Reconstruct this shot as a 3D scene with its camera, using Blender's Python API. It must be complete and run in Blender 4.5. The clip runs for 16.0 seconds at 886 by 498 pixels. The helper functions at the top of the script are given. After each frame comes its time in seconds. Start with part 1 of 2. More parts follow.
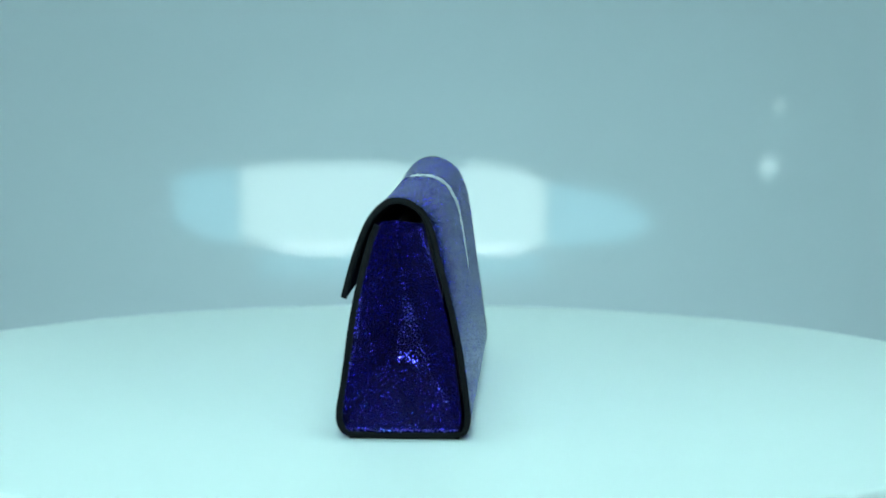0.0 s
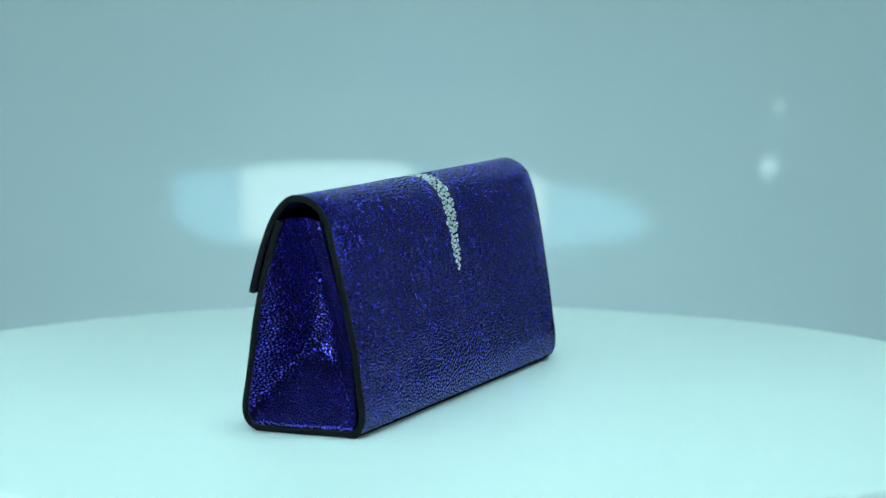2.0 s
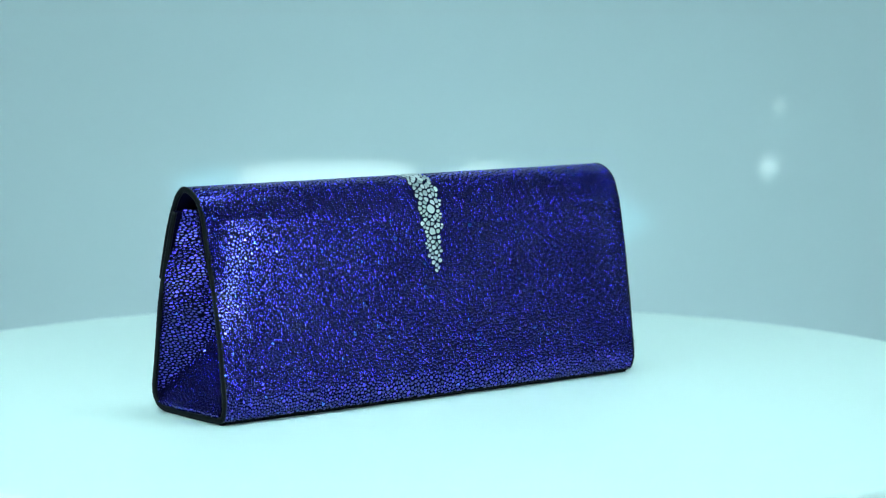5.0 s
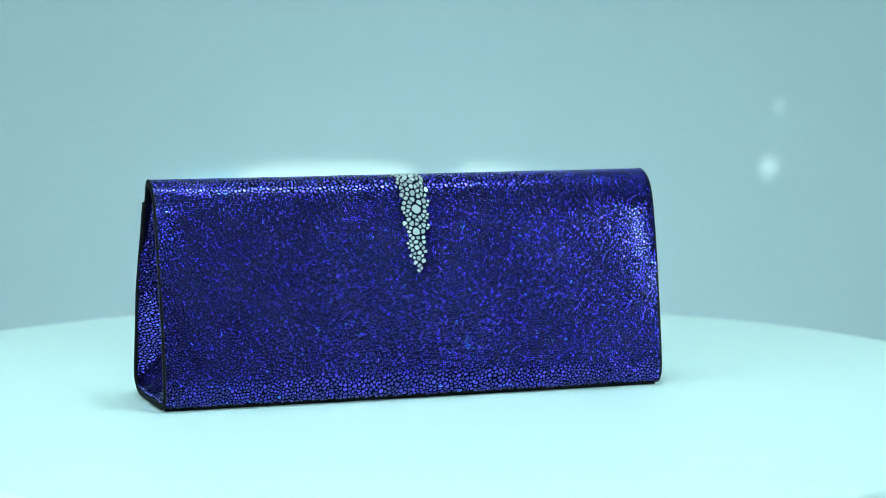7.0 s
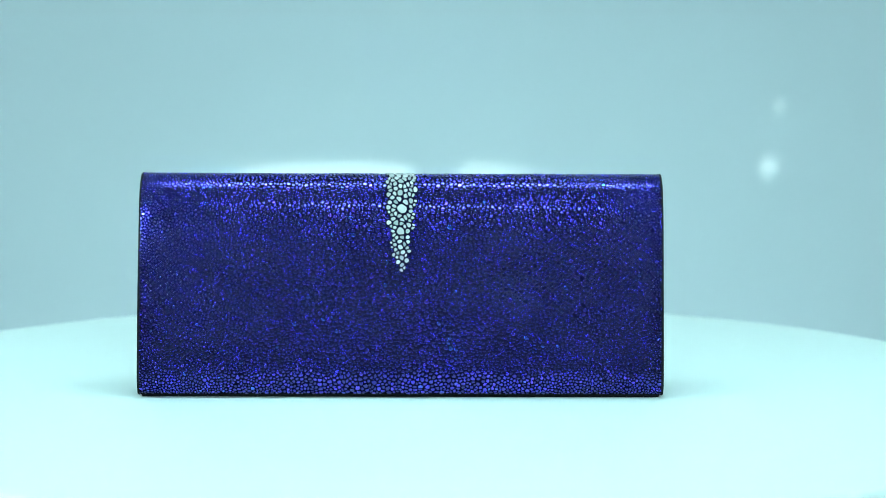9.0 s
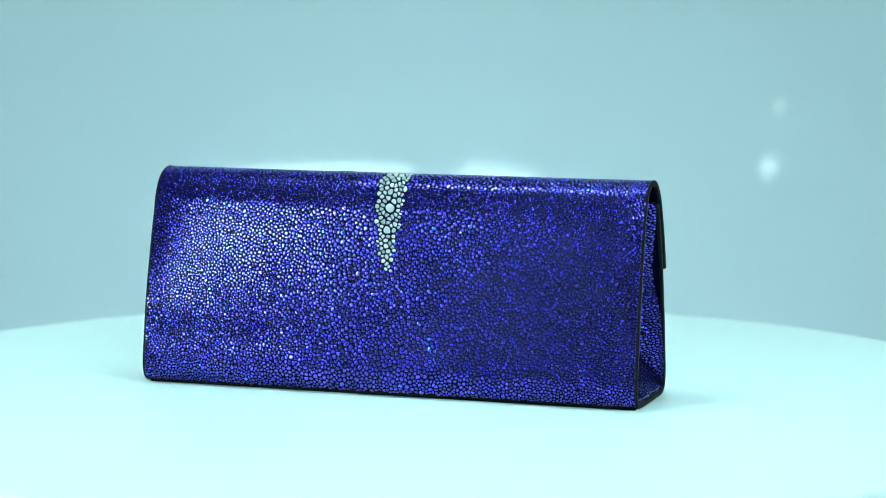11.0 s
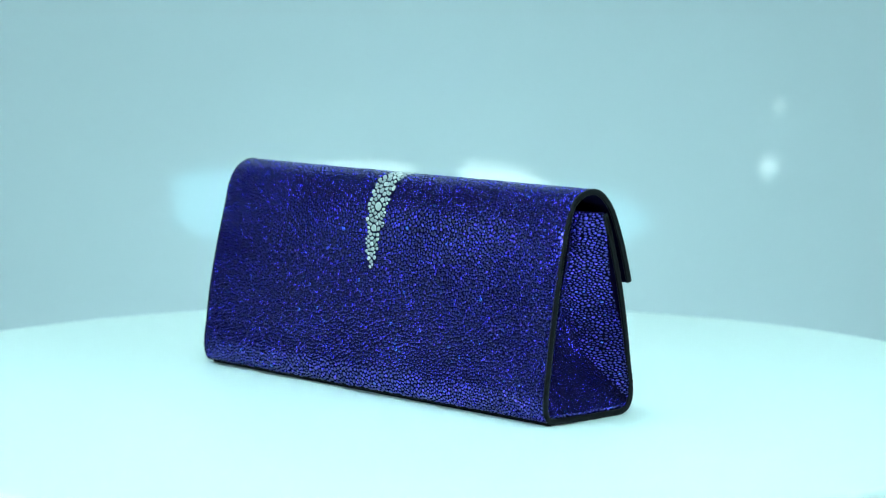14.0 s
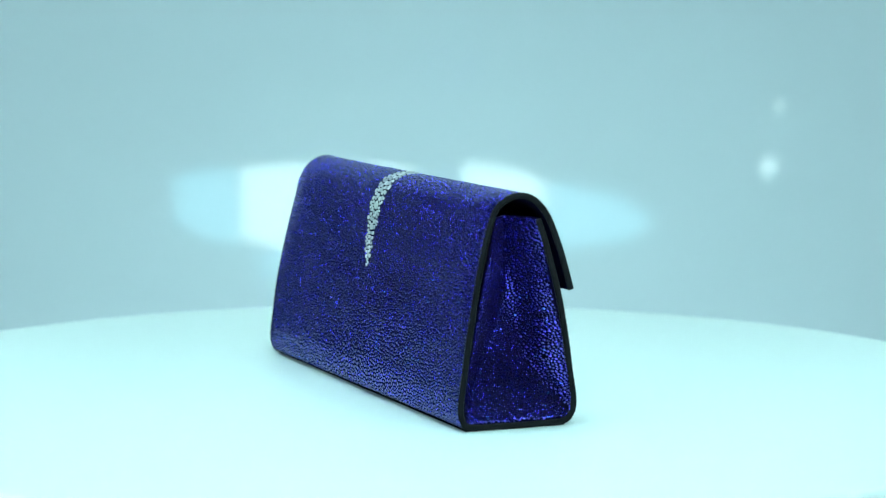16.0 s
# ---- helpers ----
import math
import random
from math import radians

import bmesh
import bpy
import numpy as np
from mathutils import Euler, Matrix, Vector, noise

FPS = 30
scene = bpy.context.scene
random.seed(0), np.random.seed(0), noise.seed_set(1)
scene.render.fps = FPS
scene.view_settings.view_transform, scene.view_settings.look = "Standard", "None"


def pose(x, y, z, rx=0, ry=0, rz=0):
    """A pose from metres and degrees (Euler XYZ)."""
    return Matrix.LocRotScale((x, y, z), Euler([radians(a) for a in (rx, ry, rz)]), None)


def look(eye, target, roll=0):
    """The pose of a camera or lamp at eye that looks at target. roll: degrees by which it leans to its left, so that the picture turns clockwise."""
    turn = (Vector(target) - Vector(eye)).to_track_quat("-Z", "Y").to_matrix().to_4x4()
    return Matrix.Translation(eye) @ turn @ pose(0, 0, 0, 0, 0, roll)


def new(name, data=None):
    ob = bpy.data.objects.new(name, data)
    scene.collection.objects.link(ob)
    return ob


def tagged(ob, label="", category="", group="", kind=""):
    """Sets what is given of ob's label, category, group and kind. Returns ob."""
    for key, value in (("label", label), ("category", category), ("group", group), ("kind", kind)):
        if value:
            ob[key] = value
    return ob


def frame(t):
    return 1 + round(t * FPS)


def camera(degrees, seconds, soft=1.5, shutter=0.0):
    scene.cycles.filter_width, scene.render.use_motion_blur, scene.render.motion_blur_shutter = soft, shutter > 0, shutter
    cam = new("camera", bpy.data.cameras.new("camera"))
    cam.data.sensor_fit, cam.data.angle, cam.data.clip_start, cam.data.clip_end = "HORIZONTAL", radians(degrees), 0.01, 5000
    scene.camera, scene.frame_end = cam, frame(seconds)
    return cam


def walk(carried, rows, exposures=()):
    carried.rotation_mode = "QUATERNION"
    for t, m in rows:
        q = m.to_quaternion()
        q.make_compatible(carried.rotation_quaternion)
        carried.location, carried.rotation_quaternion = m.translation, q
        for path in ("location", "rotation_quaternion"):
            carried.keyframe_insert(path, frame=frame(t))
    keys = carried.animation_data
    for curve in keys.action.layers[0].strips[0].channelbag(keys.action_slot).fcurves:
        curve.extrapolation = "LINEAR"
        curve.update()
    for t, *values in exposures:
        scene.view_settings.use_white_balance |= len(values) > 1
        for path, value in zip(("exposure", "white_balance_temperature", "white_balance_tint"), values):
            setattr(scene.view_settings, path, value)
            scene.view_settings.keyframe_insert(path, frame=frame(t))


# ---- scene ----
cam = camera(20.94, 16.0, 1.0)
EYE = Vector((0.0117, -1.1681, 0.1961))
AIM = EYE + Vector((0, math.cos(0.10934), -math.sin(0.10934)))
cam.data.dof.use_dof = True
cam.data.dof.focus_distance = 1.15
cam.data.dof.aperture_fstop = 9.0
walk(cam, [(0.0, look(EYE, AIM, 0.22)), (16.0, look(EYE, AIM, 0.22))],
     [(0.0, -0.46), (2.0, -0.46), (3.0, -0.30), (4.5, -0.21), (7.0, -0.18), (9.0, 0.0), (16.0, -0.02)])

# ---- light ----
world = bpy.data.worlds.new("studio_dark")
world.use_nodes = True
scene.world = world
world.node_tree.nodes["Background"].inputs[0].default_value = (0.30, 0.62, 0.72, 1)
world.node_tree.nodes["Background"].inputs[1].default_value = 0.03

LIGHT = (0.60, 0.985, 1.0)      # cool daylight tubes, as this camera sees them
# the backdrop and front powers belong to added fill lamps
TOP_POWER, SIDE_POWER, FLANK_POWER, FRONT_FILL_POWER, BACKDROP_FILL_POWER, LOW_FILL_POWER = 24.0, 48.0, 3.5, 44.0, 8.6, 13.4
PANEL_POWER, WING_POWER, STRIP_POWER, LOW_POWER, BULB_POWER = 12.2, 6.5, 27.0, 4.8, 9.0


# ---- materials ----
def material(name):
    m = bpy.data.materials.new(name)
    m.use_nodes = True
    n = m.node_tree.nodes
    return m, n, m.node_tree.links, n["Principled BSDF"]


def noise_node(n, l, scale, detail=4.0, coord="Object"):
    t = n.new("ShaderNodeTexCoord")
    x = n.new("ShaderNodeTexNoise")
    x.inputs["Scale"].default_value, x.inputs["Detail"].default_value = scale, detail
    l.new(t.outputs[coord], x.inputs["Vector"])
    return x


def ramp_node(n, l, source, stops):
    r = n.new("ShaderNodeValToRGB")
    e = r.color_ramp.elements
    while len(e) < len(stops):
        e.new(0.5)
    for k, (p, c) in zip(e, stops):
        k.position, k.color = p, (*c, 1) if len(c) == 3 else c
    l.new(source, r.inputs[0])
    return r


def plain(name, color, rough, metal=0.0, scale=60.0, vary=0.12, bump=0.0002, bump_scale=400.0, coat=0.0, spec=0.5):
    m, n, l, b = material(name)
    b.inputs["Specular IOR Level"].default_value = spec
    x = noise_node(n, l, scale)
    lo = [c * (1 - vary) for c in color]
    hi = [min(1, c * (1 + vary)) for c in color]
    r = ramp_node(n, l, x.outputs["Fac"], [(0.3, lo), (0.7, hi)])
    l.new(r.outputs[0], b.inputs["Base Color"])
    b.inputs["Metallic"].default_value = metal
    q = n.new("ShaderNodeMapRange")
    q.inputs[3].default_value, q.inputs[4].default_value = rough * 0.85, min(1, rough * 1.15)
    l.new(x.outputs["Fac"], q.inputs[0])
    l.new(q.outputs[0], b.inputs["Roughness"])
    b.inputs["Coat Weight"].default_value = coat
    if bump:
        y = noise_node(n, l, bump_scale, 3.0)
        k = n.new("ShaderNodeBump")
        k.inputs["Distance"].default_value = bump
        k.inputs["Strength"].default_value = 0.6
        l.new(y.outputs["Fac"], k.inputs["Height"])
        l.new(k.outputs[0], b.inputs["Normal"])
    return m


def glow(name, color, power):
    m, n, l, b = material(name)
    n.remove(b)
    e = n.new("ShaderNodeEmission")
    e.inputs[0].default_value, e.inputs[1].default_value = (*color, 1), power
    l.new(e.outputs[0], n["Material Output"].inputs[0])
    return m


def bead_material(name, stops, per_object=False, rough=(0.16, 0.28), metal=0.92, scale=900.0):
    """Polished stingray beads: foil colour that differs bead by bead, fine scratches."""
    m, n, l, b = material(name)
    g = n.new("ShaderNodeObjectInfo" if per_object else "ShaderNodeNewGeometry")
    src = g.outputs["Random" if per_object else "Random Per Island"]
    r = ramp_node(n, l, src, stops)
    x = noise_node(n, l, scale, 2.0)
    big = noise_node(n, l, 45.0, 3.0)
    mix = n.new("ShaderNodeMix")
    mix.data_type, mix.blend_type = "RGBA", "MULTIPLY"
    mix.inputs[0].default_value = 0.5
    l.new(r.outputs[0], mix.inputs[6])
    l.new(ramp_node(n, l, big.outputs["Fac"], [(0.3, (0.55, 0.55, 0.62)), (0.7, (1, 1, 1))]).outputs[0], mix.inputs[7])
    l.new(mix.outputs[2], b.inputs["Base Color"])
    q = n.new("ShaderNodeMapRange")
    q.inputs[3].default_value, q.inputs[4].default_value = rough
    l.new(x.outputs["Fac"], q.inputs[0])
    l.new(q.outputs[0], b.inputs["Roughness"])
    b.inputs["Metallic"].default_value = metal
    b.inputs["Specular Tint"].default_value = (0.38, 0.46, 0.55, 1)
    b.inputs["Coat Weight"].default_value, b.inputs["Coat Roughness"].default_value = 0.8, 0.10
    b.inputs["Coat IOR"].default_value = 1.5
    k = n.new("ShaderNodeBump")
    k.inputs["Distance"].default_value = 0.00004
    k.inputs["Strength"].default_value = 0.5
    l.new(x.outputs["Fac"], k.inputs["Height"])
    l.new(k.outputs[0], b.inputs["Normal"])
    return m


# cyan last stop gives a few beads the foil's glints as plain colour
BLUE = [(0.0, (0.008, 0.006, 0.15)), (0.3, (0.015, 0.012, 0.26)), (0.65, (0.027, 0.019, 0.39)),
        (0.88, (0.052, 0.036, 0.56)), (0.975, (0.10, 0.045, 0.72)), (1.0, (0.04, 0.16, 0.72))]
M_BEAD = bead_material("blue_foil_bead", BLUE)
M_BEAD_ONE = bead_material("blue_foil_bead_single", BLUE, True)
M_PEARL = bead_material("pearl_bead", [(0.0, (0.30, 0.34, 0.34)), (0.6, (0.48, 0.52, 0.51)), (1.0, (0.60, 0.63, 0.61))], True, (0.3, 0.5), 0.0)
M_SKIN = plain("dark_leather_between_beads", (0.003, 0.0025, 0.016), 0.9, 0.0, 300, 0.3, 0.0001, 900, 0.0, 0.03)
M_EDGE = plain("black_edge_paint", (0.004, 0.0045, 0.006), 0.6, 0.0, 150, 0.3, 0.0002, 500, 0.0, 0.12)
M_LINING = plain("black_lining", (0.01, 0.01, 0.012), 0.8, 0.0, 200, 0.3, 0.0002, 800)
M_DISC = plain("white_acrylic", (0.70, 0.775, 0.77), 0.34, 0.0, 6, 0.015, 0.00004, 120, 0.0)
M_BACKDROP = plain("glossy_white_backdrop", (0.545, 0.600, 0.650), 0.014, 0.0, 3, 0.02, 0.0, 20)
M_WALL = plain("dark_studio_wall", (0.05, 0.055, 0.06), 0.8, 0.0, 4, 0.15, 0.001, 40)
M_FLOOR = plain("grey_studio_floor", (0.12, 0.12, 0.12), 0.6, 0.0, 5, 0.2, 0.001, 60)
M_PLATE = plain("pale_lavender_plastic", (0.50, 0.41, 0.48), 0.5, 0.0, 8, 0.04)
M_HOUSING = plain("black_lamp_housing", (0.02, 0.02, 0.02), 0.5, 0.0, 30, 0.2)
M_STAND = plain("grey_metal", (0.35, 0.36, 0.37), 0.4, 0.9, 30, 0.1)


# ---- mesh helpers ----
def mesh_object(name, verts, faces, mat, parent=None, label="", smooth=True):
    me = bpy.data.meshes.new(name)
    me.from_pydata([tuple(v) for v in verts], [], faces)
    me.materials.append(mat)
    if smooth:
        me.polygons.foreach_set("use_smooth", [True] * len(me.polygons))
    me.update()
    ob = new(name, me)
    ob.parent = parent
    if label:
        ob["label"] = label
    return ob


def part(name, bm, mat, parent=None, label="", smooth=True):
    me = bpy.data.meshes.new(name)
    bmesh.ops.recalc_face_normals(bm, faces=bm.faces)
    bm.to_mesh(me)
    bm.free()
    me.materials.append(mat)
    if smooth:
        me.polygons.foreach_set("use_smooth", [True] * len(me.polygons))
    ob = new(name, me)
    ob.parent = parent
    if label:
        ob["label"] = label
    return ob


def sharpen(ob):
    bm = bmesh.new()
    bm.from_mesh(ob.data)
    bmesh.ops.recalc_face_normals(bm, faces=bm.faces)
    for e in bm.edges:
        if len(e.link_faces) == 2 and e.calc_face_angle() > 0.7:
            e.smooth = False
    bm.to_mesh(ob.data)
    bm.free()


def box(bm, c, size, m=Matrix()):
    g = bmesh.ops.create_cube(bm, size=1.0)
    bmesh.ops.transform(bm, matrix=m @ Matrix.Translation(c) @ Matrix.Diagonal((*size, 1)), verts=g["verts"])


def lathe(rings, segs=96):
    """A body of revolution from (radius, height) pairs, closed at both ends."""
    bm = bmesh.new()
    rows = []
    for r, z in rings:
        rows.append([bm.verts.new((r * math.cos(2 * math.pi * k / segs), r * math.sin(2 * math.pi * k / segs), z)) for k in range(segs)])
    for a, b in zip(rows, rows[1:]):
        for k in range(segs):
            bm.faces.new((a[k], a[(k + 1) % segs], b[(k + 1) % segs], b[k]))
    bm.faces.new(rows[0][::-1])
    bm.faces.new(rows[-1])
    return bm


# ---- the studio ----
def studio():
    # backdrop: flat sheet whose sides sweep forward
    bx, by, rad, zlo, zhi = 0.74, 1.5, 0.18, -0.75, 1.6
    line = [(-bx - rad, by - rad - 0.03)]
    for k in range(13):
        a = math.pi / 2 * k / 12
        line.append((-bx - rad * math.cos(a), by - rad + rad * math.sin(a)))
    line += [(-bx + 0.03, by), (-bx + 0.06, by)]
    line += [(-x, y) for x, y in line[::-1]]
    verts, faces = [], []
    n = len(line)
    for off in (0.0, 0.006):
        for z in (zlo, zhi):
            for i, (x, y) in enumerate(line):
                x0, y0 = line[max(i - 1, 0)]
                x1, y1 = line[min(i + 1, n - 1)]
                d = Vector((x1 - x0, y1 - y0)).normalized()
                verts.append((x - d.y * off, y + d.x * off, z))
    for i in range(n - 1):
        faces += [(i, i + 1, n + i + 1, n + i), (2 * n + i + 1, 2 * n + i, 3 * n + i, 3 * n + i + 1),
                  (n + i, n + i + 1, 3 * n + i + 1, 3 * n + i), (i + 1, i, 2 * n + i, 2 * n + i + 1)]
    ob = mesh_object("backdrop", verts, faces, M_BACKDROP)
    sharpen(ob)
    tagged(ob, "pale glossy curved plastic studio backdrop sheet", "backdrop", kind="structure")

    def slab(name, c, size, mat, label):
        bm = bmesh.new()
        box(bm, c, size)
        tagged(part(name, bm, mat, smooth=False), label, name.split("_")[0], kind="structure")
    slab("floor", (0, -0.6, -0.80), (5.0, 5.4, 0.1), M_FLOOR, "plain grey studio floor")
    slab("ceiling", (0, -0.6, 1.70), (5.0, 5.4, 0.1), M_WALL, "dark plain studio ceiling")
    slab("wall_north", (0, 2.15, 0.45), (5.2, 0.1, 2.4), M_WALL, "dark plain studio wall")
    slab("wall_south", (0, -3.35, 0.45), (5.2, 0.1, 2.4), M_WALL, "dark plain studio wall")
    slab("wall_east", (2.55, -0.6, 0.45), (0.1, 5.38, 2.4), M_WALL, "dark plain studio wall")
    slab("wall_west", (-2.55, -0.6, 0.45), (0.1, 5.38, 2.4), M_WALL, "dark plain studio wall")


def turntable():
    base = new("turntable")
    tagged(base, "round white acrylic turntable disc on a grey pedestal", "turntable")
    part("disc", lathe([(0.2955, -0.012), (0.3020, -0.0105), (0.3043, -0.007), (0.3043, -0.002), (0.3035, -0.0005), (0.3020, 0.0)], 160), M_DISC, base, "glossy white acrylic disc")
    part("hub", lathe([(0.075, -0.045), (0.08, -0.042), (0.08, -0.0125)], 64), M_STAND, base)
    return base


def pedestal():
    ob = new("pedestal")
    ob.location = (0, 0.004, -0.7512)
    tagged(ob, "grey metal pedestal with a pale round plate under turntable", "pedestal")
    part("column", lathe([(0.16, 0.0), (0.16, 0.02), (0.05, 0.035), (0.045, 0.679)], 64), M_STAND, ob)
    part("top_plate", lathe([(0.325, 0.680), (0.333, 0.684), (0.335, 0.690), (0.335, 0.699), (0.332, 0.703), (0.325, 0.7045)], 128), M_PLATE, ob, "pale lavender-grey round plate")


def softbox(at, target, w, h, power, label, hang=False):
    """A lamp with a black folded housing and a white glowing front."""
    ob = new("softbox")
    ob.matrix_world = look(at, target)
    tagged(ob, label, "softbox", group="studio lamps")
    bm = bmesh.new()
    a = [bm.verts.new((x * w / 2, y * h / 2, 0.0)) for x, y in ((-1, -1), (1, -1), (1, 1), (-1, 1))]
    b = [bm.verts.new((x * w / 2, y * h / 2, 0.03)) for x, y in ((-1, -1), (1, -1), (1, 1), (-1, 1))]
    c = [bm.verts.new((x * w / 6, y * h / 6, 0.16)) for x, y in ((-1, -1), (1, -1), (1, 1), (-1, 1))]
    for p, q in ((a, b), (b, c)):
        for k in range(4):
            bm.faces.new((p[k], p[(k + 1) % 4], q[(k + 1) % 4], q[k]))
    bm.faces.new(c)
    part("housing", bm, M_HOUSING, ob, smooth=False)
    # pole to the floor or the ceiling
    back = ob.matrix_world @ Vector((0, 0, 0.15))
    end = 1.65 if hang else -0.75
    bm = bmesh.new()
    box(bm, (back.x, back.y, (back.z + end) / 2), (0.02, 0.02, abs(back.z - end)))
    if not hang:
        for k in range(3):
            box(bm, (0.12, 0, 0.006), (0.24, 0.02, 0.012), pose(back.x, back.y, end, 0, 0, 120 * k))
    bmesh.ops.transform(bm, matrix=ob.matrix_world.inverted(), verts=bm.verts)
    part("pole", bm, M_STAND, ob, "grey metal pole", smooth=False)
    bm = bmesh.new()
    box(bm, (0, 0, 0.006), (w * 0.97, h * 0.97, 0.004))
    part("diffuser", bm, glow("diffuser_glow", LIGHT, power), ob, "glowing white diffuser", smooth=False)


def low_glow_panels():
    """Unseen panels added below the camera; their mirror image is the glossy backdrop's glow."""
    Y = -1.20
    K = (1.5 + 1.1681 + 1.5 - Y) / 4241.0

    def at(px, py):     # place in the panels' plane whose mirror image lies at that angle
        return (0.0117 + (px - 784) * K, 0.1961 - 0.10934 * K * 4241.0 + (441 - py) * K)
    ob = new("glow_panels")
    ob.location = (0, Y, 0)
    tagged(ob, "glowing panels added low in front of the table for the light mirrored in the backdrop", "light bank")

    def panel(name, outline, mat, d=0.0, label=""):
        bm = bmesh.new()
        pts = [at(*p) for p in outline]
        f = [bm.verts.new((x, 0.012 + d, z)) for x, z in pts]
        g = [bm.verts.new((x, d, z)) for x, z in pts]
        bm.faces.new(f)
        bm.faces.new(g[::-1])
        for k in range(len(f)):
            j = (k + 1) % len(f)
            bm.faces.new((f[k], f[j], g[j], g[k]))
        part(name, bm, mat, ob, label, smooth=False)
    white = (0.68, 1.0, 0.97)
    cyan = (0.27, 0.80, 1.0)
    panel("main_panel", [(428, 300), (520, 292), (860, 292), (930, 302), (965, 325), (965, 432), (925, 443), (500, 443), (428, 425)], glow("panel_white", white, PANEL_POWER), 0.0, "large glowing white panel")
    panel("side_panel", [(308, 320), (330, 306), (420, 302), (424, 432), (380, 430), (335, 410), (308, 395)], glow("panel_cyan", cyan, WING_POWER), 0.0, "dimmer cyan side panel")
    panel("side_panel", [(970, 325), (1080, 342), (1150, 378), (1155, 400), (1110, 425), (1010, 438), (970, 440)], glow("panel_cyan", cyan, WING_POWER), 0.0, "dimmer cyan side panel")
    # bright strip added for the line of light along the patch's lower edge
    panel("bright_strip", [(500, 436), (925, 436), (925, 445), (500, 445)], glow("strip_white", (0.75, 1, 1), STRIP_POWER), 0.03, "thin bright strip added for the mirrored line of light")
    panel("lower_panel", [(455, 450), (965, 450), (965, 482), (930, 494), (480, 494), (455, 485)], glow("panel_low", cyan, LOW_POWER), 0.0, "faint cyan lower panel")
    bm = bmesh.new()
    x0, z0 = at(290, 500)
    x1, z1 = at(1170, 285)
    box(bm, ((x0 + x1) / 2, -0.02, (z0 + z1) / 2), (x1 - x0 + 0.04, 0.03, z1 - z0 + 0.04))
    box(bm, (x0, -0.02, (z0 - 0.75) / 2), (0.03, 0.03, z0 + 0.75))
    box(bm, (x1, -0.02, (z0 - 0.75) / 2), (0.03, 0.03, z0 + 0.75))
    part("stand", bm, M_HOUSING, ob, "black stand", smooth=False)
    for px, py, rx, rz, turn, power in ((1377, 185, 7, 8, 0, 1.8), (1362, 293, 10, 18, 38, 1.6)):
        x, z = at(px, py)
        lamp = new("bulb_lamp")
        lamp.location = (x, Y, z)
        tagged(lamp, "small glowing bulb lamp on a thin stand", "lamp", group="small bulbs")
        bm = bmesh.new()
        bmesh.ops.create_uvsphere(bm, u_segments=24, v_segments=12, radius=1.0)
        bmesh.ops.transform(bm, matrix=pose(0, 0, 0, 0, turn, 0) @ Matrix.Diagonal((rx * K, 0.02, rz * K, 1)), verts=bm.verts)
        part("bulb", bm, glow("bulb_glow", (0.7, 1.0, 1.0), BULB_POWER * power), lamp, "glowing bulb")
        bm = bmesh.new()
        top = z + 0.75
        box(bm, (0, -0.03, -top / 2), (0.008, 0.008, top))
        part("stem", bm, M_HOUSING, lamp, smooth=False)


# ---- the bag ----
W2 = 0.1262        # half width
THICK = 0.0021
# outer line in section: up the back panel's inside run, round the base, up the front, over the top, down the flap
SECTION = [(0.0095, 0.094), (0.0135, 0.083), (0.0195, 0.0617), (0.0232, 0.0435), (0.0262, 0.0237), (0.0280, 0.0120), (0.0272, 0.0050), (0.0225, 0.0006),
           (0.010, 0.0), (-0.010, 0.0), (-0.0235, 0.0006), (-0.0275, 0.0040), (-0.0284, 0.0110), (-0.0268, 0.0237), (-0.0241, 0.0435), (-0.0205, 0.063), (-0.0160, 0.083),
           (-0.0132, 0.0945), (-0.0092, 0.1015), (-0.0022, 0.1052), (0.0055, 0.1038), (0.0128, 0.0962), (0.0188, 0.083), (0.0230, 0.0715), (0.0262, 0.0615)]


def smooth_line(pts, per=12):
    """Catmull-Rom through the points."""
    p = [Vector(q) for q in pts]
    p = [2 * p[0] - p[1]] + p + [2 * p[-1] - p[-2]]
    out = []
    for i in range(1, len(p) - 2):
        a, b, c, d = p[i - 1:i + 3]
        for k in range(per):
            t = k / per
            out.append(0.5 * ((2 * b) + (c - a) * t + (2 * a - 5 * b + 4 * c - d) * t * t + (3 * b - a - 3 * c + d) * t ** 3))
    return np.array([tuple(v) for v in out + [p[-2]]])


LINE = smooth_line(SECTION)
ARC = np.concatenate([[0], np.cumsum(np.hypot(*np.diff(LINE, axis=0).T))])
TAN = np.gradient(LINE, ARC, axis=0)
TAN /= np.linalg.norm(TAN, axis=1)[:, None]
NOR = np.stack([TAN[:, 1], -TAN[:, 0]], -1)
if NOR[np.argmin(np.abs(LINE[:, 0] + 0.0241) + np.abs(LINE[:, 1] - 0.0435)), 0] > 0:
    NOR = -NOR
PER = 12
S_BASE0, S_BASE1, S_TOP, S_END = ARC[7 * PER], ARC[11 * PER], ARC[19 * PER], ARC[-1]
S_FRONT = ARC[10 * PER]
S_CREASE = ARC[17 * PER]


def end_lean(end, z):
    return 0.0019 * end ** 2 * np.clip((z - 0.035) / 0.05, 0, 1)


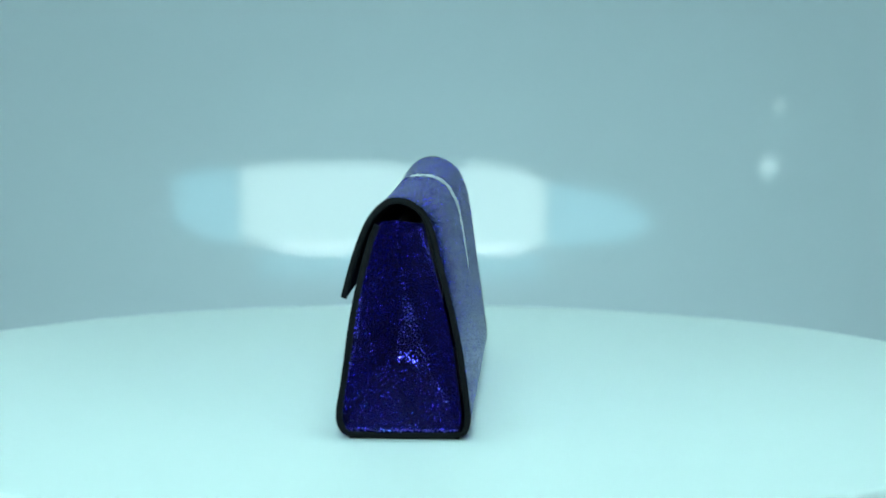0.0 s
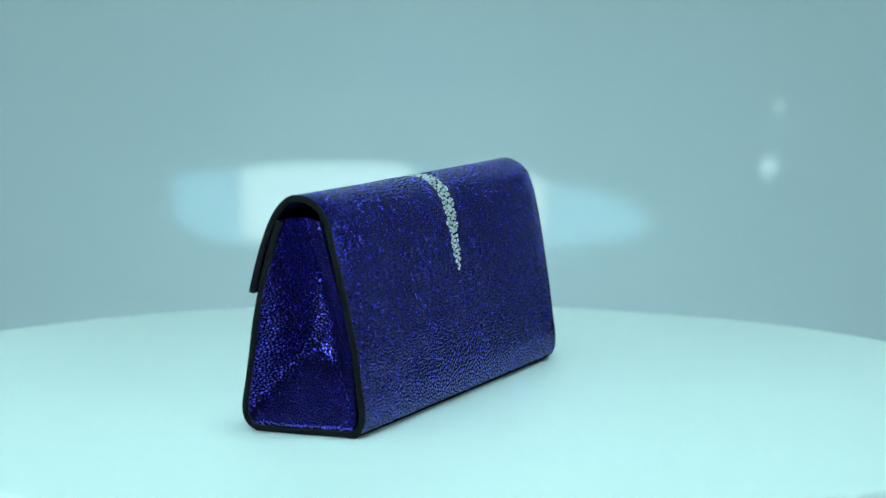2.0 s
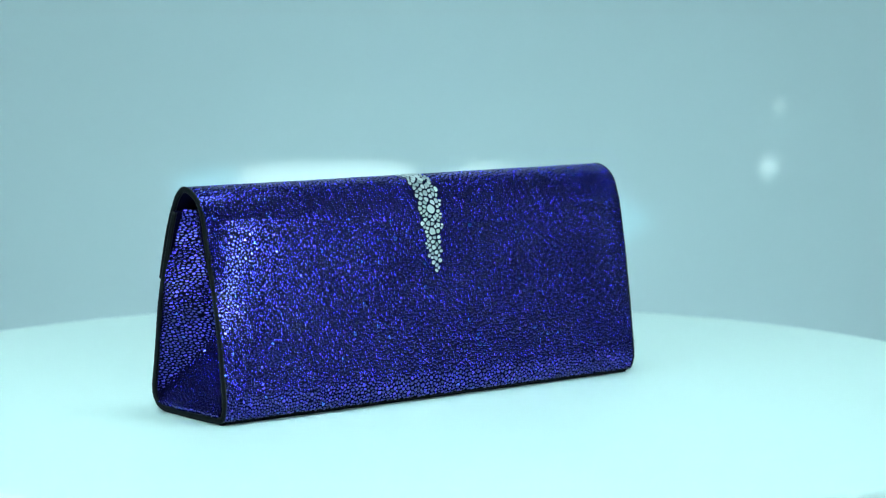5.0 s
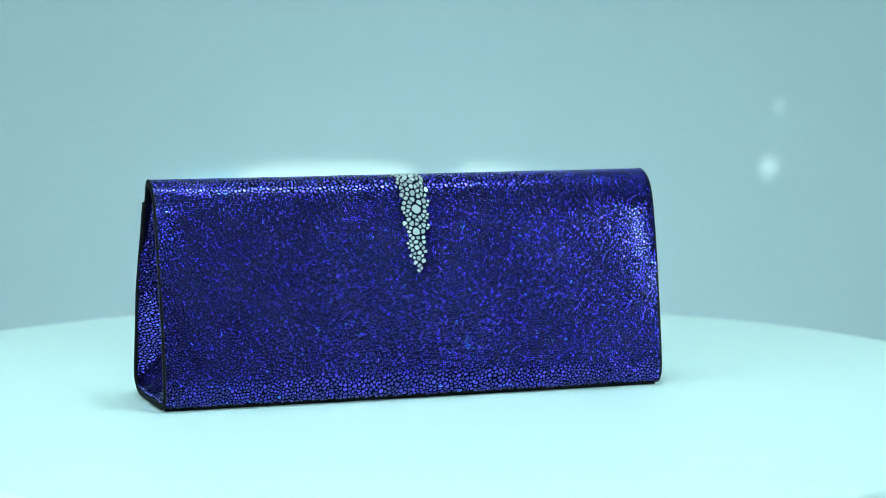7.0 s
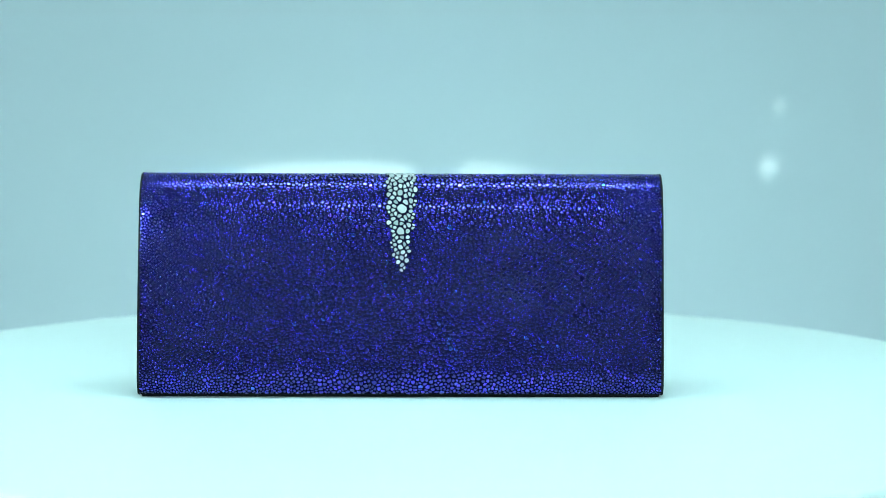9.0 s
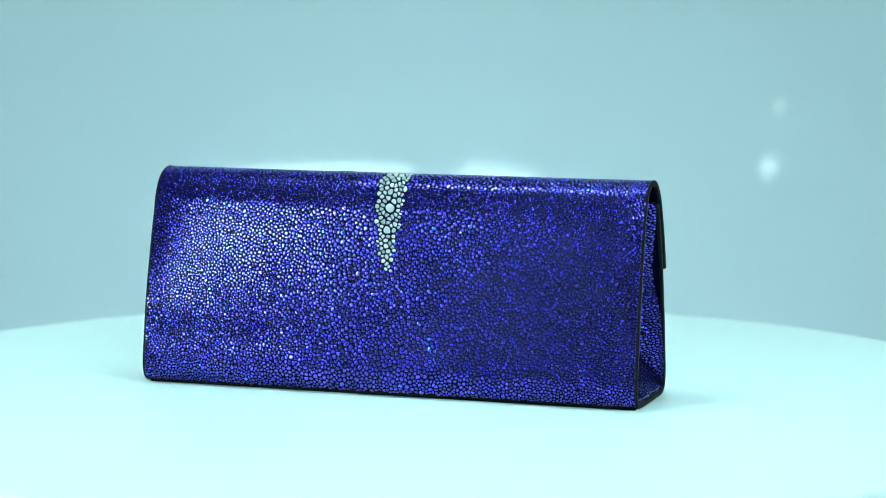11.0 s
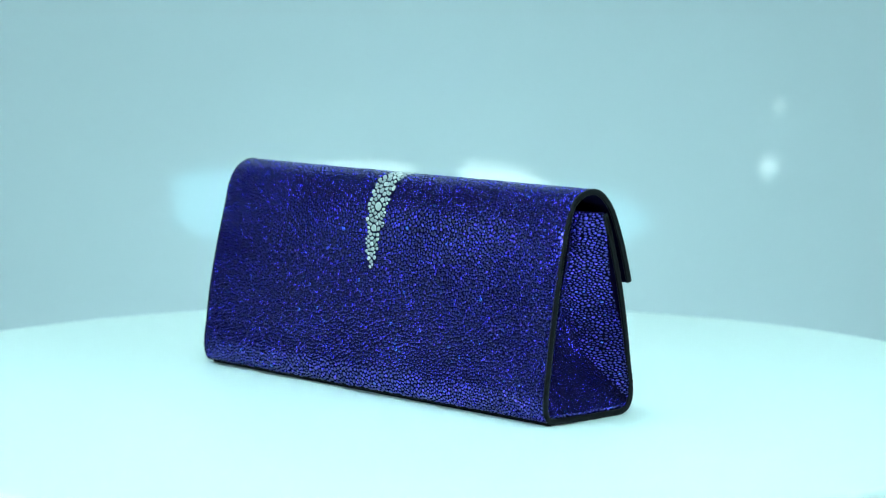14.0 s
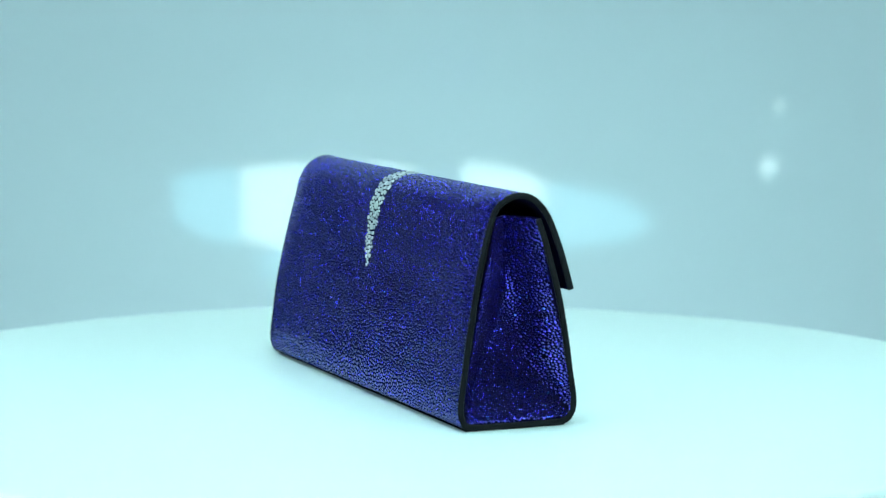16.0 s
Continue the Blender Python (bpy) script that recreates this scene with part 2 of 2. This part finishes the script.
def surface(x, s, h=0.0):
    """Points on the leather at width x and length s along the section, h above it."""
    x, s = np.asarray(x, float), np.asarray(s, float)
    y, z = np.interp(s, ARC, LINE[:, 0]), np.interp(s, ARC, LINE[:, 1])
    ny, nz = np.interp(s, ARC, NOR[:, 0]), np.interp(s, ARC, NOR[:, 1])
    u = np.clip(x / W2, -1, 1)
    front = np.clip((s - S_FRONT) / (S_TOP - S_FRONT), 0, 1)
    belly = 0.0031 * np.sin(np.pi * front ** 3) * (1 - np.abs(u) ** 14)
    belly = belly - 0.0004 * np.exp(-((s - S_CREASE + 0.002 * u) / 0.0030) ** 2) * np.clip(0.35 + 0.9 * u, 0, 1)
    # the front stands a little further out at one end
    skew = (0.0016 - 0.0003 * u) * np.clip((s - S_FRONT) / 0.006 + 1, 0, 1) * np.clip((S_TOP - s) / 0.02, 0, 1)
    wave = 0.00012 * np.sin(31 * x + 40 * s) * np.sin(57 * x + 1.3) + 0.00005 * np.sin(140 * x + 90 * s)
    o = belly + wave * np.clip(1.2 - np.abs(u), 0, 1) * np.where(s < S_BASE1, 0, 1) + h
    # at one end the top leans back, the flap is cut shorter and the back panel reaches further out
    end = np.clip(-u, 0, 1)
    tip = np.clip((s - S_TOP) / (S_END - S_TOP), 0, 1)
    back = end_lean(end, z) * (1 - tip ** 3)
    trim = 0.0020 * end ** 6 * np.clip(tip * 3, 0, 1) - 0.0012 * end ** 6 * np.clip((S_BASE0 - s) / 0.01, 0, 1) * np.clip((0.080 - z) / 0.03, 0, 1)
    # at the other end the fold is fuller
    full = 0.0010 * np.clip(u, 0, 1) ** 2 * np.clip((z - 0.05) / 0.03, 0, 1) * np.where(s > S_FRONT, 1 - tip ** 3, 0)
    return np.stack([x + trim, y + ny * (o + full) - skew + back, z + nz * o], -1)


def sheet(name, s0, s1, ns, mat, parent, label, nx=60):
    """A thick piece of leather over the whole width between two lengths."""
    xs, ss = np.linspace(-W2, W2, nx), np.linspace(s0, s1, ns)
    X, S = np.meshgrid(xs, ss)
    top, low = surface(X, S), surface(X, S, -THICK)
    verts = np.concatenate([top.reshape(-1, 3), low.reshape(-1, 3)])
    N = nx * ns
    faces = []
    for j in range(ns - 1):
        for i in range(nx - 1):
            a = j * nx + i
            faces += [(a, a + 1, a + nx + 1, a + nx), (N + a, N + a + nx, N + a + nx + 1, N + a + 1)]
    for j in range(ns - 1):
        for i in (0, nx - 1):
            a = j * nx + i
            faces.append((a, a + nx, N + a + nx, N + a))
    for i in range(nx - 1):
        for j in (0, ns - 1):
            a = j * nx + i
            faces.append((a, N + a, N + a + 1, a + 1))
    ob = mesh_object(name, verts, faces, mat, parent, label)
    sharpen(ob)
    return ob


def binding(side, s0, s1, parent, n=150):
    """The black painted edge that follows the section at one end."""
    prof = [(-0.0008, 0.0002), (0.0000, 0.0004), (0.0004, 0.0001), (0.0005, -0.0010), (0.0004, -0.0020), (0.0000, -0.0025), (-0.0010, -0.0023)]
    ss = np.linspace(s0, s1, n)
    rows = [surface(np.full(n, side * W2), ss, h) + np.array([side * dx, 0, 0]) for dx, h in prof]
    verts = np.stack(rows, 1).reshape(-1, 3)
    m = len(prof)
    faces = [(j * m + i, j * m + (i + 1) % m, (j + 1) * m + (i + 1) % m, (j + 1) * m + i) for j in range(n - 1) for i in range(m)]
    faces += [tuple(range(m)), tuple(range((n - 1) * m, n * m))[::-1]]
    return mesh_object("edge_binding", verts, faces, M_EDGE, parent, "black painted leather edge")


def scatter(x0, x1, y0, y1, radius, seeds=(), tries=9, rng=None):
    """Loose packing of points whose spacing follows radius(x, y)."""
    cell = 0.0034
    grid = {}
    pts = []

    def put(x, y, r):
        grid.setdefault((int(x // cell), int(y // cell)), []).append(len(pts))
        pts.append((x, y, r))
    for q in seeds:
        put(*q)
    area = (x1 - x0) * (y1 - y0)
    total = int(tries * area / 3.0e-6)
    cand = rng.random((total, 3))
    for a, b, c in cand.tolist():
        x, y = x0 + a * (x1 - x0), y0 + b * (y1 - y0)
        r = radius(x, y) * (0.72 + 0.5 * c * c)
        i, j = int(x // cell), int(y // cell)
        ok = True
        for ii in (i - 1, i, i + 1):
            for jj in (j - 1, j, j + 1):
                for k in grid.get((ii, jj), ()):
                    p = pts[k]
                    d = (p[0] - x) ** 2 + (p[1] - y) ** 2
                    if d < (0.82 * (p[2] + r)) ** 2:
                        ok = False
                        break
                if not ok:
                    break
            if not ok:
                break
        if ok:
            put(x, y, r)
    return pts, grid, cell


def cells(pts, grid, cell, gap, reach=1.5):
    """The outline of each bead: its share of the ground against its neighbours, less half a gap."""
    base = [(math.cos(math.pi * k / 4 + 0.3), math.sin(math.pi * k / 4 + 0.3)) for k in range(8)]
    out = []
    for n, (x, y, r) in enumerate(pts):
        poly = [(reach * r * a, reach * r * b) for a, b in base]
        i, j = int(x // cell), int(y // cell)
        near = []
        for ii in (i - 1, i, i + 1):
            for jj in (j - 1, j, j + 1):
                for k in grid.get((ii, jj), ()):
                    if k != n:
                        p = pts[k]
                        dx, dy = p[0] - x, p[1] - y
                        near.append((dx * dx + dy * dy, dx, dy, p[2]))
        near.sort()
        for d2, dx, dy, rr in near[:12]:
            d = math.sqrt(d2)
            lim = (d2 + r * r - rr * rr) / (2 * d) - gap / 2
            if lim > reach * r * 1.1:
                continue
            ux, uy = dx / d, dy / d
            res = []
            m = len(poly)
            for k in range(m):
                a, b = poly[k], poly[(k + 1) % m]
                fa, fb = a[0] * ux + a[1] * uy - lim, b[0] * ux + b[1] * uy - lim
                if fa <= 0:
                    res.append(a)
                if fa * fb < 0:
                    t = fa / (fa - fb)
                    res.append((a[0] + t * (b[0] - a[0]), a[1] + t * (b[1] - a[1])))
            poly = res
            if len(poly) < 3:
                break
        out.append(poly if len(poly) >= 3 else None)
    return out


def tidy(poly, count):
    """The outline resampled to a rounder one with a set number of corners."""
    m = len(poly)
    cut = []
    for k in range(m):
        a, b = poly[k], poly[(k + 1) % m]
        cut.append((0.75 * a[0] + 0.25 * b[0], 0.75 * a[1] + 0.25 * b[1]))
        cut.append((0.25 * a[0] + 0.75 * b[0], 0.25 * a[1] + 0.75 * b[1]))
    poly = cut
    cx = sum(p[0] for p in poly) / len(poly)
    cy = sum(p[1] for p in poly) / len(poly)
    m = len(poly)
    lens = [math.dist(poly[k], poly[(k + 1) % m]) for k in range(m)]
    total = sum(lens)
    out, k, acc = [], 0, 0.0
    for i in range(count):
        want = total * (i + 0.5) / count
        while acc + lens[k] < want:
            acc += lens[k]
            k += 1
        t = (want - acc) / lens[k] if lens[k] else 0
        a, b = poly[k], poly[(k + 1) % m]
        out.append((a[0] + t * (b[0] - a[0]), a[1] + t * (b[1] - a[1])))
    return cx, cy, out


RINGS = ((1.0, -0.3), (0.95, 0.45), (0.84, 0.84), (0.66, 0.98), (0.45, 1.0))


def bead_points(x, y, poly, height, tilt, count):
    """Rings of one domed bead as (x, y, h)."""
    cx, cy, p = tidy(poly, count)
    res = []
    for f, h in RINGS:
        for a, b in p:
            dx, dy = cx + f * (a - cx), cy + f * (b - cy)
            res.append((x + dx, y + dy, height * h + (tilt[0] * dx + tilt[1] * dy) * (h > 0)))
    return res


def bead_faces(o, count):
    f = []
    for ring in range(len(RINGS) - 1):
        a, b = o + ring * count, o + (ring + 1) * count
        for k in range(count):
            j = (k + 1) % count
            f.append((a + k, a + j, b + j, b + k))
    b = o + (len(RINGS) - 1) * count
    f.append(tuple(range(b, b + count)))
    return f


def stripe_half(s, mid, tip):
    """Half width of the pale stripe along the section."""
    t = (s - mid) / (tip - mid)
    if t < 0 or t > 1:
        return 0.0
    return float(np.interp(t, (0, 0.25, 0.45, 0.62, 0.78, 0.9, 0.97, 1.0), (0.0069, 0.0075, 0.0072, 0.0062, 0.0047, 0.0031, 0.0018, 0.0008)))


def bag():
    rng = np.random.default_rng(7)
    root = new("clutch_bag")
    tagged(root, "blue beaded leather clutch bag with a pale stripe on white turntable", "handbag")
    body = sheet("body", 0.0, S_TOP, 150, M_SKIN, root, "dark leather wrapped round back, base and front")
    flap = sheet("flap", S_TOP, S_END, 50, M_SKIN, root, "dark leather flap folded over the top")
    for side in (-1, 1):
        binding(side, 0.0, S_END, root)

    # where the stripe's tip lies on the front
    s_tip = float(np.interp(0.0590, LINE[11 * PER:19 * PER, 1], ARC[11 * PER:19 * PER]))
    s_mid = S_TOP + 0.004
    s_far = S_END - 0.012

    def half_width(s):
        return stripe_half(s, s_mid, s_tip) if s < s_mid else stripe_half(s, s_mid - 0.0001, s_far)

    def radius(x, s):
        if S_BASE0 + 0.004 < s < S_FRONT - 0.003:
            return 0.0016
        a = abs(x)
        r = 0.00112 - 0.0034 * max(0.0, a - 0.012)
        r = max(r, 0.00080 if x > 0 else 0.00073)
        if s < S_BASE0 or s > S_TOP + 0.012:
            r = 0.00135
        h = half_width(s)
        if a < h - 0.0004:
            r = 0.00152 if a < h - 0.0026 else 0.00115
        return r

    seeds = []
    for z, r in ((0.0605, 0.0008), (0.0628, 0.0010), (0.0665, 0.0013), (0.0715, 0.0014), (0.0788, 0.0022), (0.0893, 0.0026), (0.0965, 0.0017)):
        seeds.append((rng.uniform(-0.0006, 0.0006), float(np.interp(z, LINE[11 * PER:19 * PER, 1], ARC[11 * PER:19 * PER])), r))
    pts, grid, cell = scatter(-W2 + 0.0006, W2 - 0.0006, 0.001, S_END - 0.0006, radius, seeds, 9, rng)
    outl = cells(pts, grid, cell, 0.00026)
    buckets = {"body": ([], []), "flap": ([], [])}
    singles = 0
    for (x, s, r), poly in zip(pts, outl):
        if poly is None or S_BASE0 < s < S_BASE1 - 0.0034:
            continue
        pale = abs(x) < half_width(s) - 0.0003
        size = max(r, 0.0007)
        tilt = rng.normal(0, 0.024, 2)
        height = 0.21 * size if not pale else 0.0006
        if s < S_BASE0 or s > S_TOP + 0.012:
            height *= 0.5
        near = S_FRONT < s < S_TOP + 0.006
        if pale and near or (near and singles < 190 and abs(x) < half_width(s) + 0.0065 and s > s_tip - 0.012):
            count = 14 if pale else 9
            if pale:
                poly = [(0.84 * a, 0.84 * b) for a, b in poly]
            v = np.array(bead_points(x, s, poly, height, tilt * (0.4 if pale else 1), count))
            co = surface(v[:, 0], v[:, 1], v[:, 2])
            mid = surface([x], [s])[0]
            ob = mesh_object("pearl_bead" if pale else "bead", co - mid, bead_faces(0, count), M_PEARL if pale else M_BEAD_ONE, body if s < S_TOP else flap)
            ob.location = mid
            if pale:
                ob["label"] = "polished pale pearl bead"
            else:
                singles += 1
            continue
        v, f = buckets["flap" if s > S_TOP else "body"]
        count = 7 if near else 6
        o = len(v)
        v += bead_points(x, s, poly, height, tilt, count)
        f += bead_faces(o, count)
    for key, owner in (("body", body), ("flap", flap)):
        v = np.array(buckets[key][0])
        v[:, 0] = np.clip(v[:, 0], -W2 + 0.0001, W2 - 0.0001)
        ob = mesh_object("beading", surface(v[:, 0], v[:, 1], v[:, 2]), buckets[key][1], M_BEAD, owner, "small domed blue foil beads")
        ob["kind"] = "stuff"

    # the folded ends
    zb = np.linspace(0.0022, 0.0945, 60)
    back = np.interp(zb, LINE[:8 * PER, 1][::-1], LINE[:8 * PER, 0][::-1]) - THICK * 0.9
    frn = np.interp(zb, LINE[9 * PER:19 * PER, 1], LINE[9 * PER:19 * PER, 0]) + THICK * 0.9

    def inset(y, z, side):
        lean = 0.0025 * np.sin(60 * z + side) * np.clip(z / 0.05, 0, 1)
        e = np.minimum(y + lean - np.interp(z, zb, frn), np.interp(z, zb, back) - y - lean)
        wall, floor = np.maximum(e * 1.25, 1e-4), np.maximum((z - 0.004) * 0.70, 1e-4)
        d = (wall ** -10 + floor ** -10 + 0.021 ** -10) ** -0.1
        return 0.0003 + d + 0.0005 * np.sin(230 * y + 120 * z) * np.sin(150 * z + 2 * side)

    def end_point(v, z, h, side):
        z = np.clip(z, zb[0], zb[-1])
        a, b = np.interp(z, zb, frn), np.interp(z, zb, back)
        y = a + (b - a) * v
        lean = end_lean(1.0 if side < 0 else 0.0, z)
        reach = 0.0011 * v ** 3 * np.clip((0.080 - z) / 0.03, 0, 1) if side < 0 else 0.0
        return np.stack([side * (W2 - inset(y, z, side) + reach + h), y + lean, z], -1)

    for side in (-1, 1):
        nv, nz = 41, 70
        V, Z = np.meshgrid(np.linspace(0, 1, nv), np.linspace(zb[0], zb[-1], nz))
        outer, inner = end_point(V, Z, 0.0, side).reshape(-1, 3), end_point(V, Z, -0.0018, side).reshape(-1, 3)
        N = nv * nz
        faces = []
        for j in range(nz - 1):
            for i in range(nv - 1):
                a = j * nv + i
                faces += [(a, a + 1, a + nv + 1, a + nv), (N + a, N + a + nv, N + a + nv + 1, N + a + 1)]
        for i in range(nv - 1):
            a = (nz - 1) * nv + i
            faces.append((a, a + 1, N + a + 1, N + a))
        g = mesh_object("gusset", np.concatenate([outer, inner]), faces, M_SKIN, root, "folded leather end panel")
        width = 0.052
        pts, grid, cell = scatter(0.0, width, zb[0] + 0.001, zb[-1] - 0.0006, lambda a, b: 0.00064, (), 9, rng)
        outl = cells(pts, grid, cell, 0.00026)
        v, f = [], []
        for (a, z, r), poly in zip(pts, outl):
            if poly is None:
                continue
            o = len(v)
            wide = float(np.interp(z, zb, back - frn))
            q = bead_points(0, 0, poly, 0.16 * r, rng.normal(0, 0.03, 2), 6)
            c = (a - width / 2)
            if abs(c) > wide / 2 - 0.0002:
                continue
            v += [(0.5 + (c + dx) / wide, z + dz, h) for dx, dz, h in q]
            f += bead_faces(o, 6)
        v = np.array(v)
        v[:, 0] = np.clip(v[:, 0], 0.01, 0.99)
        ob = mesh_object("beading", end_point(v[:, 0], v[:, 1], v[:, 2], side), f, M_BEAD, g, "small domed blue foil beads")
        ob["kind"] = "stuff"
    # stiff dark base under the wrapped leather; its black also stands for shade there
    bm = bmesh.new()
    box(bm, (0, -0.0012, 0.0009), (2 * W2 - 0.0006, 0.0510, 0.0030))
    bmesh.ops.bevel(bm, geom=bm.edges[:], offset=0.0012, segments=3, affect="EDGES")
    part("base_plate", bm, M_EDGE, root, "black stiff base, dark also for the shade at the foot of the bag")
    # lining inside the mouth
    bm = bmesh.new()
    box(bm, (0, 0.0005, 0.048), (2 * W2 - 0.05, 0.016, 0.08))
    bmesh.ops.bevel(bm, geom=bm.edges[:], offset=0.003, segments=2, affect="EDGES")
    part("lining", bm, M_LINING, root, "black fabric lining inside")
    return root


studio()
table = turntable()
pedestal()
softbox((0.0, -0.10, 1.15), (0, 0.0, 0), 0.95, 0.27, TOP_POWER, "wide black softbox lamp over the turntable, lit", True)
softbox((1.121, -0.693, 0.335), (0, 0, 0.05), 0.19, 0.28, SIDE_POWER, "tall black softbox lamp beside the camera, lit")
softbox((-0.970, -0.855, 0.335), (0, 0, 0.05), 0.21, 0.28, SIDE_POWER, "tall black softbox lamp beside the camera, lit")
# added fill, unseen: brightens the backdrop from above
softbox((0.0, 0.75, 1.35), (0.0, 1.5, 0.1), 0.5, 0.3, BACKDROP_FILL_POWER, "long black softbox added out of view to brighten the backdrop, lit", True)
# hidden lamp added to lift the lower part of the backdrop
softbox((0.0, 0.75, -0.55), (0.0, 1.5, -0.05), 0.5, 0.25, LOW_FILL_POWER, "low black softbox added behind the pedestal to brighten the backdrop, lit")
softbox((1.22, 0.04, 0.30), (0, 0, 0.05), 0.12, 0.30, FLANK_POWER, "narrow black softbox lamp beside the turntable, lit")
softbox((-1.22, 0.04, 0.30), (0, 0, 0.05), 0.12, 0.30, FLANK_POWER, "narrow black softbox lamp beside the turntable, lit")
# extra unseen lamp that brightens the bag's front when it faces the camera
softbox((0.0, -1.75, 1.15), (0, 0, 0.05), 0.36, 0.30, FRONT_FILL_POWER, "small black softbox added high behind the camera to brighten the bag, lit")
low_glow_panels()
purse = bag()


def motions():
    """The turntable turns steadily clockwise seen from above and carries the bag."""
    spin, place = [], []
    for k in range(17):
        a = 87.27 - 9.631 * k
        spin.append((float(k), pose(0, 0.0085, -0.0012, 0, 0, a)))
        place.append((float(k), pose(0, 0, 0, 0, 0, a) @ pose(-0.0087, 0.0, -0.0006)))
    walk(table, spin)
    walk(purse, place)


motions()
